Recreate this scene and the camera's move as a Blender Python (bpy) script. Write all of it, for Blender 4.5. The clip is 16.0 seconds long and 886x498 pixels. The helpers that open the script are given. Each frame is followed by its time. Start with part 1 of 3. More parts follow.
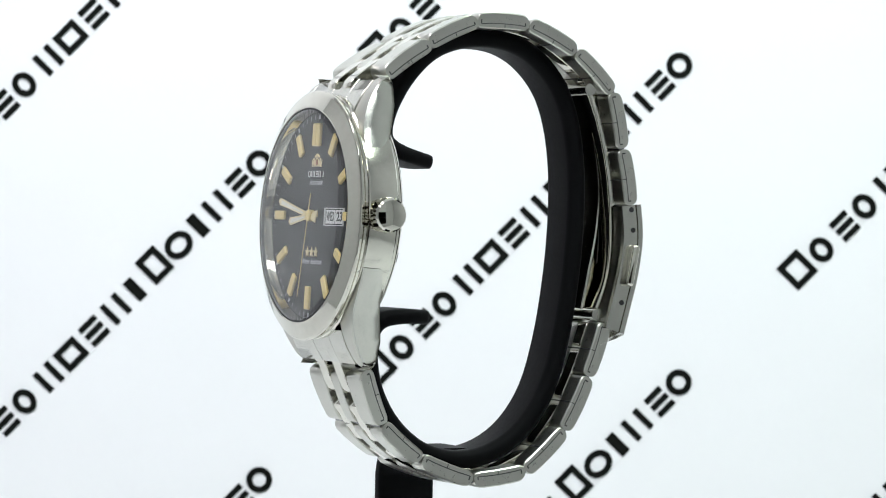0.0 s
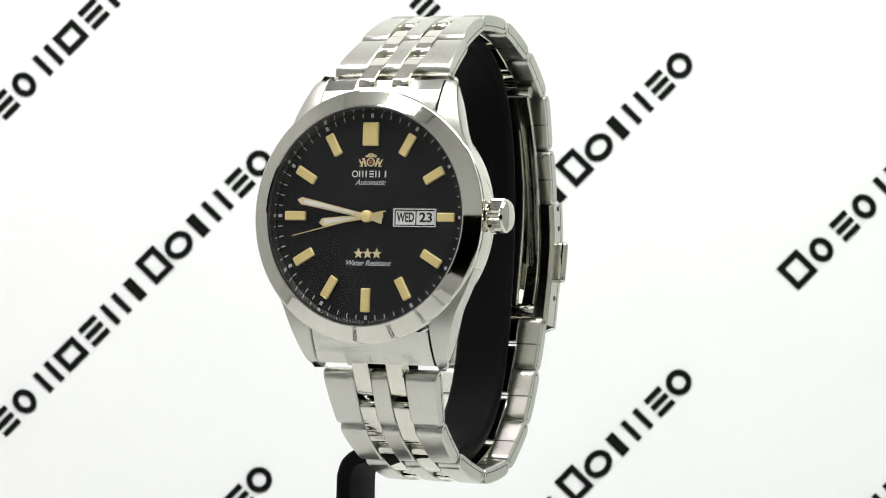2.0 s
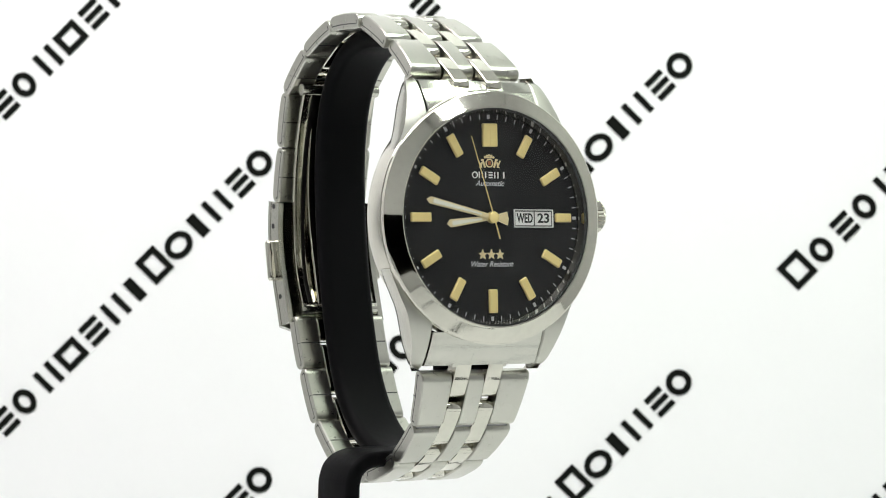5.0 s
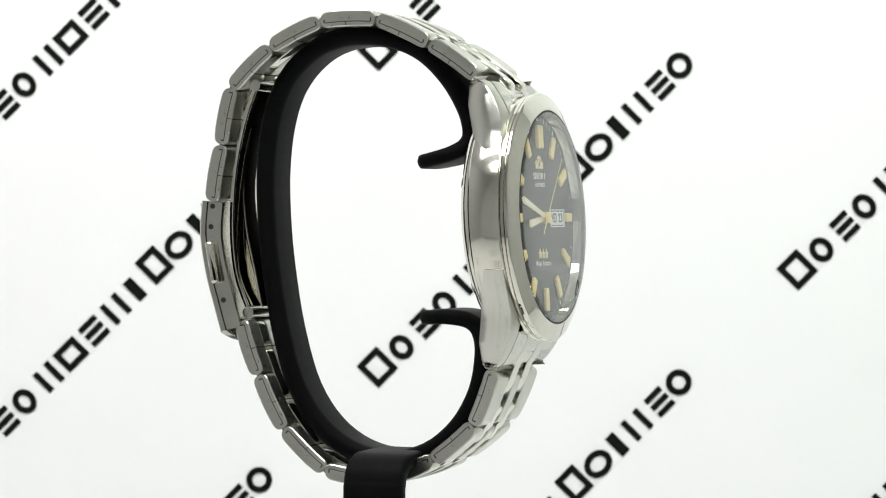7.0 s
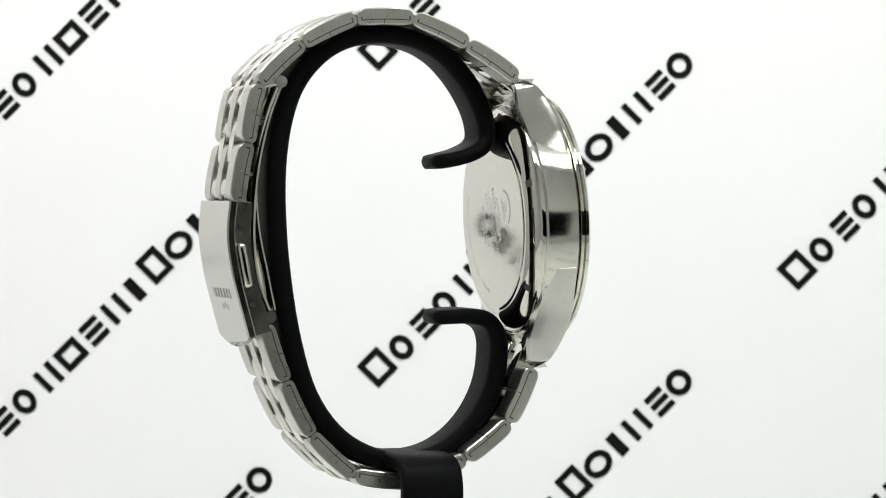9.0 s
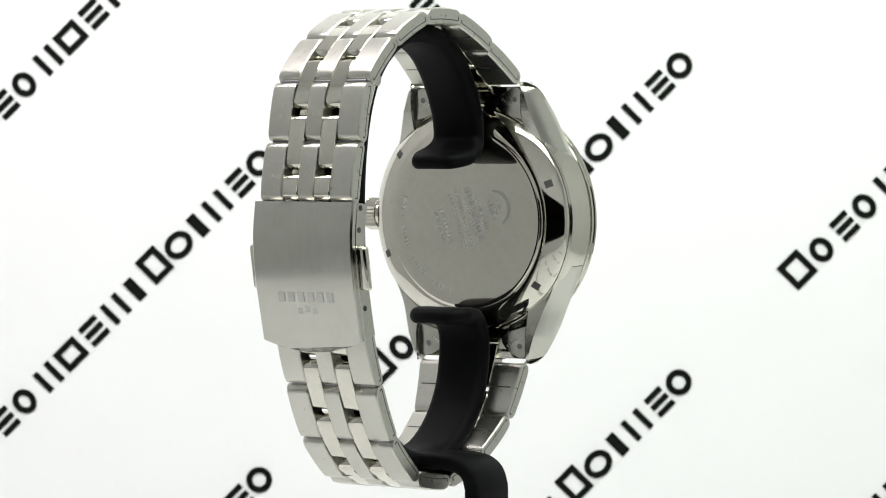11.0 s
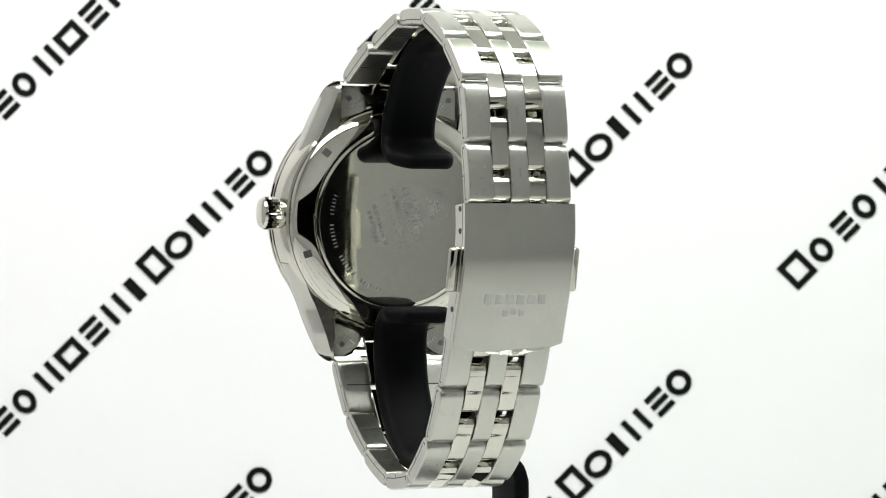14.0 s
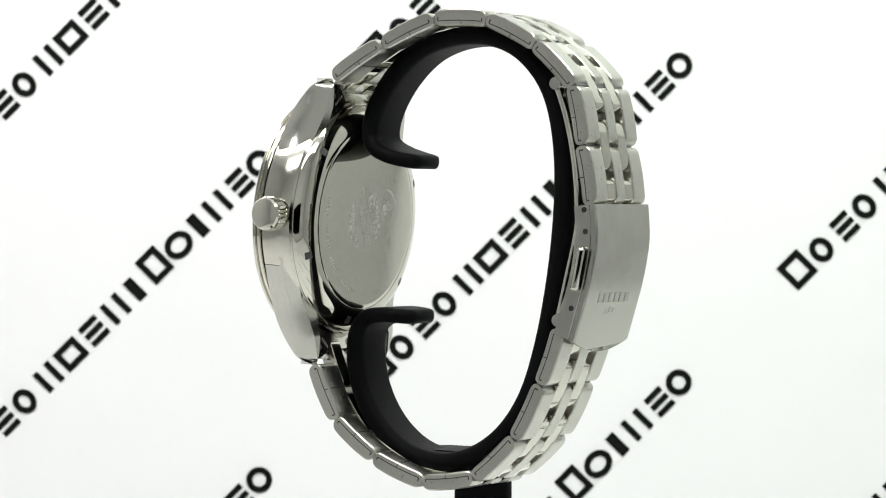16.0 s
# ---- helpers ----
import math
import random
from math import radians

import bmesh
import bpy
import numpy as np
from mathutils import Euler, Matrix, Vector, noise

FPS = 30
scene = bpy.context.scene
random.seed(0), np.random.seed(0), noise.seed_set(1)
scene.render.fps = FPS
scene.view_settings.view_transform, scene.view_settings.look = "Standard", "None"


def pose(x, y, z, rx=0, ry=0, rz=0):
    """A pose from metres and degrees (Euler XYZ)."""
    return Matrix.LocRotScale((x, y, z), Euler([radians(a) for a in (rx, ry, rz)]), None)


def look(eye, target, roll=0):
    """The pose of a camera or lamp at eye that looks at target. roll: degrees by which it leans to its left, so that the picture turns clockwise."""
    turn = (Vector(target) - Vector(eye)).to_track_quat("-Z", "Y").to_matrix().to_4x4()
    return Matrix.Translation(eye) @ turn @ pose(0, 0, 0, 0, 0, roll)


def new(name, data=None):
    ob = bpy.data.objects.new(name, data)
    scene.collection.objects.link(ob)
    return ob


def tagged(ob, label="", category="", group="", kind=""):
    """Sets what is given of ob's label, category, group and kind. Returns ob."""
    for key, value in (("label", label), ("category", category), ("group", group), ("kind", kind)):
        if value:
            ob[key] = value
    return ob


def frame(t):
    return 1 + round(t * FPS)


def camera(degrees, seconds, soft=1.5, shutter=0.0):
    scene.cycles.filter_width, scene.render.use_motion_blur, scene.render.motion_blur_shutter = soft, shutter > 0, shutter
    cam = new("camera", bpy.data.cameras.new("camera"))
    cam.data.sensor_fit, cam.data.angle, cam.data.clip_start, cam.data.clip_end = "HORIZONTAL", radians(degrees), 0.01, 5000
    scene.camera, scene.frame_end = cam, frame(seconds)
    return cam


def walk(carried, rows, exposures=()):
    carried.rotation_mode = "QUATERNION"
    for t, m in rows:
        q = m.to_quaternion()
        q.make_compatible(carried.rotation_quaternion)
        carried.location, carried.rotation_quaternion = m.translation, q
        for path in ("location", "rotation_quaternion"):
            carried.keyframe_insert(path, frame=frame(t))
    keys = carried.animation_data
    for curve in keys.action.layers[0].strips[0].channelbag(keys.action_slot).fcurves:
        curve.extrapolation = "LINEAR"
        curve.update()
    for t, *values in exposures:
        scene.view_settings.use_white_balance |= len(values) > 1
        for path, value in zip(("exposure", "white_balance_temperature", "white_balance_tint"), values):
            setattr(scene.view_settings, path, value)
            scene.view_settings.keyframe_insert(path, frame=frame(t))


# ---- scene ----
cam = camera(16.262, 16.0, soft=0.95)
cam.data.dof.use_dof, cam.data.dof.focus_distance, cam.data.dof.aperture_fstop = True, 0.476, 85.0
EYE = (0.0, -0.4885, 0.00097)
CAM_POSE = look(EYE, (0.0, 0.5115, 0.00097 - math.tan(radians(0.8928))), 0.504)
walk(cam, [(0.0, CAM_POSE), (16.0, CAM_POSE)],
     [(0.0, -0.05, 6070, 9.5), (0.3, 0.0, 6400, 10), (0.6, 0.0, 6500, 10), (6.6, 0.0, 6500, 10), (7.0, -0.04, 6500, 10), (7.5, -0.13, 6500, 10), (8.0, -0.20, 6500, 10), (8.5, -0.21, 6500, 10),
      (9.0, -0.11, 6500, 10), (9.8, 0.0, 6500, 10), (16.0, 0.0, 6500, 10)])

# ---- light: a photo box open towards the camera, in a dim room ----
world = bpy.data.worlds.new("world")
world.use_nodes = True
world.node_tree.nodes["Background"].inputs["Color"].default_value = (0.5, 0.55, 0.6, 1)
world.node_tree.nodes["Background"].inputs["Strength"].default_value = 0.006
scene.world = world


def area_lamp(name, eye, target, sx, sy, watts, colour):
    data = bpy.data.lights.new(name, "AREA")
    data.shape, data.size, data.size_y, data.energy, data.color = "RECTANGLE", sx, sy, watts, colour
    ob = new(name, data)
    ob.matrix_world = look(eye, target)
    return ob


area_lamp("box_light_left", (-0.12, 0.02, 0.272), (-0.10, 0.19, 0.02), 0.10, 0.22, 0.685, (1.0, 0.92, 0.965))
area_lamp("box_light_right", (0.12, 0.02, 0.272), (0.10, 0.19, 0.02), 0.10, 0.22, 0.685, (0.87, 1.0, 0.85))

area_lamp("box_light_front", (0.0, -0.16, 0.262), (0.0, 0.16, 0.0), 0.46, 0.07, 0.88, (0.975, 1.0, 0.99))

# ---- materials ----


def material(name, colour, rough=0.5, metal=0.0, grain=None, bump=0.0, vary=0.0, spec=0.5, stretch=(1, 1, 1), tones=(0.84, 1.14)):
    """Principled surface with two scales of variation; grain is a noise scale per metre."""
    m = bpy.data.materials.new(name)
    m.use_nodes = True
    nt = m.node_tree
    b = nt.nodes["Principled BSDF"]
    b.inputs["Base Color"].default_value = (*colour, 1)
    b.inputs["Roughness"].default_value = rough
    b.inputs["Metallic"].default_value = metal
    b.inputs["Specular IOR Level"].default_value = spec
    if grain:
        co = nt.nodes.new("ShaderNodeTexCoord")
        mp = nt.nodes.new("ShaderNodeMapping")
        mp.inputs["Scale"].default_value = stretch
        nt.links.new(co.outputs["Object"], mp.inputs["Vector"])
        fine = nt.nodes.new("ShaderNodeTexNoise")
        fine.inputs["Scale"].default_value = grain
        fine.inputs["Detail"].default_value = 3
        nt.links.new(mp.outputs["Vector"], fine.inputs["Vector"])
        broad = nt.nodes.new("ShaderNodeTexNoise")
        broad.inputs["Scale"].default_value = grain * 0.06
        nt.links.new(co.outputs["Object"], broad.inputs["Vector"])
        add = nt.nodes.new("ShaderNodeMath")
        add.operation = "ADD"
        nt.links.new(fine.outputs["Fac"], add.inputs[0])
        nt.links.new(broad.outputs["Fac"], add.inputs[1])
        if vary:
            ramp = nt.nodes.new("ShaderNodeMapRange")
            ramp.inputs["From Min"].default_value, ramp.inputs["From Max"].default_value = 0.6, 1.4
            ramp.inputs["To Min"].default_value, ramp.inputs["To Max"].default_value = max(0.02, rough - vary), rough + vary
            nt.links.new(add.outputs[0], ramp.inputs["Value"])
            nt.links.new(ramp.outputs[0], b.inputs["Roughness"])
            tone = nt.nodes.new("ShaderNodeMix")
            tone.data_type = "RGBA"
            tone.inputs[6].default_value = (*[c * tones[0] for c in colour], 1)
            tone.inputs[7].default_value = (*[min(1, c * tones[1]) for c in colour], 1)
            half = nt.nodes.new("ShaderNodeMath")
            half.operation = "MULTIPLY"
            half.inputs[1].default_value = 0.5
            nt.links.new(add.outputs[0], half.inputs[0])
            nt.links.new(half.outputs[0], tone.inputs[0])
            nt.links.new(tone.outputs[2], b.inputs["Base Color"])
        if bump:
            bp = nt.nodes.new("ShaderNodeBump")
            bp.inputs["Strength"].default_value = bump
            bp.inputs["Distance"].default_value = 0.00005
            nt.links.new(fine.outputs["Fac"], bp.inputs["Height"])
            nt.links.new(bp.outputs["Normal"], b.inputs["Normal"])
    return m


STEEL = (0.545, 0.54, 0.485)
brushed = material("brushed_steel", STEEL, 0.155, 1.0, 6000, 0.05, 0.04, stretch=(1, 0.06, 0.06))
link_steel = material("brushed_link_steel", STEEL, 0.28, 1.0, 16000, 0.0, 0.01, stretch=(1, 0.25, 0.25), tones=(0.97, 1.03))
lug_steel = material("satin_lug_steel", STEEL, 0.38, 1.0, 16000, 0.0, 0.01, stretch=(0.25, 0.25, 1), tones=(0.97, 1.03))
brushed_up = material("brushed_steel_lengthwise", STEEL, 0.16, 1.0, 6000, 0.08, 0.05, stretch=(1, 0.05, 1))
polished = material("polished_steel", (0.64, 0.625, 0.55), 0.05, 1.0, 900, 0.0, 0.03)
case_polish = material("polished_case_steel", (0.635, 0.622, 0.545), 0.115, 1.0, 900, 0.0, 0.03)
satin = material("satin_steel", STEEL, 0.2, 1.0, 2500, 0.05, 0.05)
# dark colour stands in for the shade inside seams, notches and slots
groove_dark = material("shaded_groove", (0.09, 0.09, 0.085), 0.6, 0.5, 2000, 0.05, 0.05)
dark_gap = material("shadowed_steel_pin", (0.25, 0.25, 0.25), 0.35, 1.0, 2000, 0.05, 0.05)
gold = material("pale_gold", (0.80, 0.64, 0.27), 0.42, 0.3, 3000, 0.05, 0.06)
gold_bright = material("champagne_gold", (0.80, 0.68, 0.40), 0.35, 0.45, 3000, 0.05, 0.05)
lume = material("ivory_lume", (0.78, 0.76, 0.66), 0.6, 0.0, 5000, 0.1, 0.1)
dial_black = material("black_dial", (0.0045, 0.0045, 0.005), 0.45, 0.0, 3000, 0.008, 0.06, spec=0.25)
white_ink = material("white_ink", (0.72, 0.72, 0.70), 0.5, 0.0, 5000, 0.05, 0.05)
grey_ink = material("silver_ink", (0.50, 0.50, 0.52), 0.4, 0.0, 5000, 0.05, 0.05)
black_ink = material("black_ink", (0.012, 0.012, 0.012), 0.5, 0.0, 5000, 0.05, 0.05)
red_ink = material("red_ink", (0.35, 0.12, 0.05), 0.5, 0.0, 5000, 0.05, 0.05)
rubber = material("black_rubber", (0.0035, 0.0035, 0.004), 0.55, 0.0, 1500, 0.12, 0.06, spec=0.07)
paper = material("white_paper", (0.88, 0.88, 0.88), 0.75, 0.0, 700, 0.02, 0.05, spec=0.2, tones=(0.985, 1.015))
print_ink = material("printed_black", (0.006, 0.0068, 0.0055), 0.6, 0.0, 900, 0.03, 0.06, spec=0.07)
tent = material("white_box_fabric", (0.62, 0.62, 0.62), 0.8, 0.0, 500, 0.08, 0.05, spec=0.2, tones=(0.96, 1.04))
side_grey = material("grey_box_side", (0.47, 0.47, 0.47), 0.8, 0.0, 500, 0.08, 0.05, spec=0.2, tones=(0.96, 1.04))
flap_grey = material("grey_box_front", (0.54, 0.54, 0.54), 0.8, 0.0, 500, 0.08, 0.05, spec=0.2, tones=(0.96, 1.04))
room_grey = material("dim_room_paint", (0.05, 0.036, 0.030), 0.8, 0.0, 20, 0.05, 0.05)
engraved = material("engraved_steel", (0.51, 0.51, 0.475), 0.36, 1.0, 5000, 0.1, 0.05)

crystal_glass = bpy.data.materials.new("crystal_glass")
crystal_glass.use_nodes = True
nt = crystal_glass.node_tree
nt.nodes.remove(nt.nodes["Principled BSDF"])
g_clear = nt.nodes.new("ShaderNodeBsdfTransparent")
g_gloss = nt.nodes.new("ShaderNodeBsdfGlossy")
g_gloss.inputs["Roughness"].default_value = 0.01
g_face = nt.nodes.new("ShaderNodeLayerWeight")
g_face.inputs["Blend"].default_value = 0.5
g_pow = nt.nodes.new("ShaderNodeMath")
g_pow.operation = "POWER"
g_pow.inputs[1].default_value = 3.4
nt.links.new(g_face.outputs["Facing"], g_pow.inputs[0])
g_fres = nt.nodes.new("ShaderNodeMath")
g_fres.operation = "MULTIPLY_ADD"
g_fres.inputs[1].default_value, g_fres.inputs[2].default_value = 0.97, 0.027
nt.links.new(g_pow.outputs[0], g_fres.inputs[0])
g_mix = nt.nodes.new("ShaderNodeMixShader")
nt.links.new(g_fres.outputs[0], g_mix.inputs[0])
nt.links.new(g_clear.outputs[0], g_mix.inputs[1])
nt.links.new(g_gloss.outputs[0], g_mix.inputs[2])
nt.links.new(g_mix.outputs[0], nt.nodes["Material Output"].inputs["Surface"])

clear_glass = bpy.data.materials.new("clear_glass_underside")
clear_glass.use_nodes = True
nt = clear_glass.node_tree
nt.nodes.remove(nt.nodes["Principled BSDF"])
g_clear = nt.nodes.new("ShaderNodeBsdfTransparent")
nt.links.new(g_clear.outputs[0], nt.nodes["Material Output"].inputs["Surface"])

# ---- mesh helpers (bmesh in millimetres, objects in metres) ----
MM = 0.001


def mm(m):
    """A pose whose translation is given in millimetres."""
    m = m.copy()
    m.translation = m.translation * MM
    return m


def link_mesh(name, bm, mat, sharp=32, scale=MM):
    bmesh.ops.recalc_face_normals(bm, faces=bm.faces)
    for f in bm.faces:
        f.smooth = True
    for e in bm.edges:
        e.smooth = len(e.link_faces) == 2 and e.calc_face_angle(0) < radians(sharp)
    bmesh.ops.scale(bm, vec=(scale, scale, scale), verts=bm.verts)
    me = bpy.data.meshes.new(name)
    bm.to_mesh(me)
    bm.free()
    me.materials.append(mat)
    return me


def part(name, bm, mat, parent, label="", m=None, sharp=32):
    ob = new(name, link_mesh(name, bm, mat, sharp))
    ob.parent = parent
    if m is not None:
        ob.matrix_basis = mm(m)
    if label:
        tagged(ob, label)
    return ob


def box(bm, cx, cy, cz, sx, sy, sz, bevel=0.0, seg=2):
    made = bmesh.ops.create_cube(bm, size=1, matrix=Matrix.Translation((cx, cy, cz)) @ Matrix.Diagonal((sx, sy, sz, 1)))
    vs = made["verts"]
    if bevel:
        es = list({e for v in vs for e in v.link_edges})
        bmesh.ops.bevel(bm, geom=es, offset=bevel, segments=seg, profile=0.5, affect="EDGES")


def revolve(bm, profile, n=96, centre=(0, 0), closed=False):
    """Turns (radius, height) about the watch's face axis; height grows towards the viewer (-y)."""
    rings = []
    for r, h in profile:
        if r < 1e-6:
            rings.append([bm.verts.new((centre[0], -h, centre[1]))])
        else:
            rings.append([bm.verts.new((centre[0] + r * math.cos(2 * math.pi * i / n), -h, centre[1] + r * math.sin(2 * math.pi * i / n))) for i in range(n)])
    pairs = list(zip(rings, rings[1:])) + ([(rings[-1], rings[0])] if closed else [])
    for a, b in pairs:
        for i in range(n):
            j = (i + 1) % n
            if len(a) == 1 and len(b) == 1:
                continue
            if len(a) == 1:
                bm.faces.new((a[0], b[i], b[j]))
            elif len(b) == 1:
                bm.faces.new((a[i], b[0], a[j]))
            else:
                bm.faces.new((a[i], b[i], b[j], a[j]))


def loft(bm, sections, caps=True):
    rings = [[bm.verts.new(p) for p in s] for s in sections]
    n = len(rings[0])
    for a, b in zip(rings, rings[1:]):
        for i in range(n):
            j = (i + 1) % n
            bm.faces.new((a[i], b[i], b[j], a[j]))
    if caps:
        bm.faces.new(rings[0])
        bm.faces.new(rings[-1][::-1])


def rounded(w, h, r, seg=3):
    """A rounded rectangle, centred, as (a, b) points."""
    pts = []
    for sx, sy, a0 in ((1, 1, 0), (-1, 1, 90), (-1, -1, 180), (1, -1, 270)):
        for k in range(seg + 1):
            a = radians(a0 + 90 * k / seg)
            pts.append((sx * (w / 2 - r) + r * math.cos(a), sy * (h / 2 - r) + r * math.sin(a)))
    return pts


def smooth_path(pts, n=6):
    """Catmull-Rom through 3D points."""
    pts = [Vector(p) for p in pts]
    out = []
    for i in range(len(pts) - 1):
        p0, p1, p2, p3 = pts[max(i - 1, 0)], pts[i], pts[i + 1], pts[min(i + 2, len(pts) - 1)]
        for k in range(n):
            t = k / n
            out.append(0.5 * (2 * p1 + (p2 - p0) * t + (2 * p0 - 5 * p1 + 4 * p2 - p3) * t * t + (3 * p1 - p0 - 3 * p2 + p3) * t ** 3))
    return out + [pts[-1]]


def sweep(bm, pts, section, across):
    """section(i, n) gives (a, b) points: a lies along the fixed direction across, b along the path's normal."""
    across = Vector(across).normalized()
    rings = []
    n = len(pts)
    for i, p in enumerate(pts):
        t = (pts[min(i + 1, n - 1)] - pts[max(i - 1, 0)]).normalized()
        nor = across.cross(t).normalized()
        rings.append([p + across * a + nor * b for a, b in section(i, n)])
    loft(bm, rings)


def prism(bm, outline, y0, y1):
    """Extrudes an (x, z) outline between two depths."""
    loft(bm, [[(x, y0, z) for x, z in outline], [(x, y1, z) for x, z in outline]])


def lettering(name, text, size, x, z, y, mat, parent, label, width=None, shear=0.0, turn=0.0, flip=False, bold=0.0):
    """Flat text with the built-in font, centred at (x, z), on the plane y (all in millimetres)."""
    cu = bpy.data.curves.new(name, "FONT")
    cu.body, cu.size, cu.align_x, cu.align_y, cu.shear, cu.extrude = text, size, "CENTER", "CENTER", shear, 0.01
    cu.offset = bold
    tmp = new(name, cu)
    me = bpy.data.meshes.new_from_object(tmp)
    bpy.data.objects.remove(tmp)
    bpy.data.curves.remove(cu)
    xs = [v.co.x for v in me.vertices]
    k = width / (max(xs) - min(xs)) if width else 1
    s = -1 if flip else 1
    c, d = math.cos(radians(turn)), math.sin(radians(turn))
    for v in me.vertices:
        a, b, h = v.co.x * k, v.co.y, v.co.z
        a, b = a * c - b * d, a * d + b * c
        v.co = Vector(((x + s * a) * MM, (y - s * h) * MM, (z + b) * MM))
    me.materials.append(mat)
    ob = new(name, me)
    ob.parent = parent
    tagged(ob, label)
    return ob


# ---- setting: printed paper sweep, photo box, room ----
SHEET_Y, FLOOR_Z, COVE = 0.185, -0.12, 0.045


def on_sheet(x, s, lift=0.0):
    """A point of the paper sweep: s is its height on the upright part, and runs on round the cove and along the floor."""
    if s >= FLOOR_Z + COVE:
        return Vector((x, SHEET_Y - lift, s))
    d = FLOOR_Z + COVE - s
    if d < COVE * math.pi / 2:
        a = d / COVE
        return Vector((x, SHEET_Y - COVE + (COVE - lift) * math.cos(a), FLOOR_Z + COVE - (COVE - lift) * math.sin(a)))
    return Vector((x, SHEET_Y - COVE - (d - COVE * math.pi / 2), FLOOR_Z + lift))


bm = bmesh.new()
stations = [0.28, 0.1, FLOOR_Z + COVE] + [FLOOR_Z + COVE - COVE * math.pi / 2 * k / 10 for k in range(1, 11)] + [FLOOR_Z + COVE - COVE * math.pi / 2 - 0.395]
loft(bm, [[on_sheet(-0.3, s), on_sheet(0.3, s), on_sheet(0.3, s, -0.002), on_sheet(-0.3, s, -0.002)] for s in stations])
backdrop = new("backdrop", link_mesh("backdrop", bm, paper, 40, 1.0))
tagged(backdrop, "white paper sweep printed with slanting black lines", "backdrop", kind="structure")


def stroke(bm, o, du, dv, a, b, width):
    """One straight bar of print from a to b in the word's own axes."""
    a, b = Vector(a), Vector(b)
    t = (b - a).normalized() * width / 2
    n = Vector((-t.y, t.x))
    quad = [a + n, a - n, b - n, b + n]
    bm.faces.new([bm.verts.new(on_sheet(*(o + du * p.x + dv * p.y), 0.0003)) for p in quad])


def ring(bm, o, du, dv, cx, cy, rx, ry, width, a0=0, a1=360):
    n = 20
    last = None
    for k in range(n + 1):
        a = radians(a0 + (a1 - a0) * k / n)
        pr = []
        for q in (0, -width):
            p = (cx + (rx + q) * math.cos(a), cy + (ry + q) * math.sin(a))
            pr.append(bm.verts.new(on_sheet(*(o + du * p[0] + dv * p[1]), 0.0003)))
        if last:
            bm.faces.new((last[0], pr[0], pr[1], last[1]))
        last = pr


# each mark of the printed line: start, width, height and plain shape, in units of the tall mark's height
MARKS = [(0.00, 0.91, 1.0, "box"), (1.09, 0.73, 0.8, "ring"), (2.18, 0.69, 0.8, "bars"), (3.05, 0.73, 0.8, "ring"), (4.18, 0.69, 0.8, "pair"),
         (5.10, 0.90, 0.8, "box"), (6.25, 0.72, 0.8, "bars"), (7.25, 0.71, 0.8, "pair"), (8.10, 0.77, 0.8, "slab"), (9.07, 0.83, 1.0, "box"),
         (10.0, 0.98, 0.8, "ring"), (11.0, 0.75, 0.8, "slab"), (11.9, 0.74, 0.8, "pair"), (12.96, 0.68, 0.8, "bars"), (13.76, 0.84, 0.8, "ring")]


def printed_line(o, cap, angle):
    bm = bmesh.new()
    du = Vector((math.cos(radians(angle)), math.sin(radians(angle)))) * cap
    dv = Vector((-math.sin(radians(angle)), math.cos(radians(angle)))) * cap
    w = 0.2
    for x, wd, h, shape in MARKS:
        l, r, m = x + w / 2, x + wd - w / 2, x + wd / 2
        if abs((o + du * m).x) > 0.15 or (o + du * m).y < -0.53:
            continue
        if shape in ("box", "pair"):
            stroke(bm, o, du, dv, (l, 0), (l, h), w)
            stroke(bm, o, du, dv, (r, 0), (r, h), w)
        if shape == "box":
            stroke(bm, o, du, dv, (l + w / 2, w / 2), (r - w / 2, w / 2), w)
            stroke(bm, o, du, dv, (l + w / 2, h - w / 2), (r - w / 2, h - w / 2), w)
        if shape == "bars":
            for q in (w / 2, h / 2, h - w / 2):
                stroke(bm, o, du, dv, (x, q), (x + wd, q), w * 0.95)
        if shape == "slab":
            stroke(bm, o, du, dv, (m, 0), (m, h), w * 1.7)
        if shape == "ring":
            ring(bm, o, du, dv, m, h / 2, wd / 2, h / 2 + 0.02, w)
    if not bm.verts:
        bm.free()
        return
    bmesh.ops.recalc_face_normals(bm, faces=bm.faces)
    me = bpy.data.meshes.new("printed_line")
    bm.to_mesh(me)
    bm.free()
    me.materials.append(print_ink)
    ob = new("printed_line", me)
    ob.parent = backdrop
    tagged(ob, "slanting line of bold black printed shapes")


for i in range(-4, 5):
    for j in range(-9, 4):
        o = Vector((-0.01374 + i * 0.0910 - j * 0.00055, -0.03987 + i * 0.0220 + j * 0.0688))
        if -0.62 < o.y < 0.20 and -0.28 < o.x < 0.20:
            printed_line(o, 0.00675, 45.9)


def slab(name, x0, x1, y0, y1, z0, z1, mat, label):
    bm = bmesh.new()
    box(bm, (x0 + x1) / 2, (y0 + y1) / 2, (z0 + z1) / 2, x1 - x0, y1 - y0, z1 - z0)
    ob = new(name, link_mesh(name, bm, mat, 30, 1.0))
    return tagged(ob, label, "wall", kind="structure")


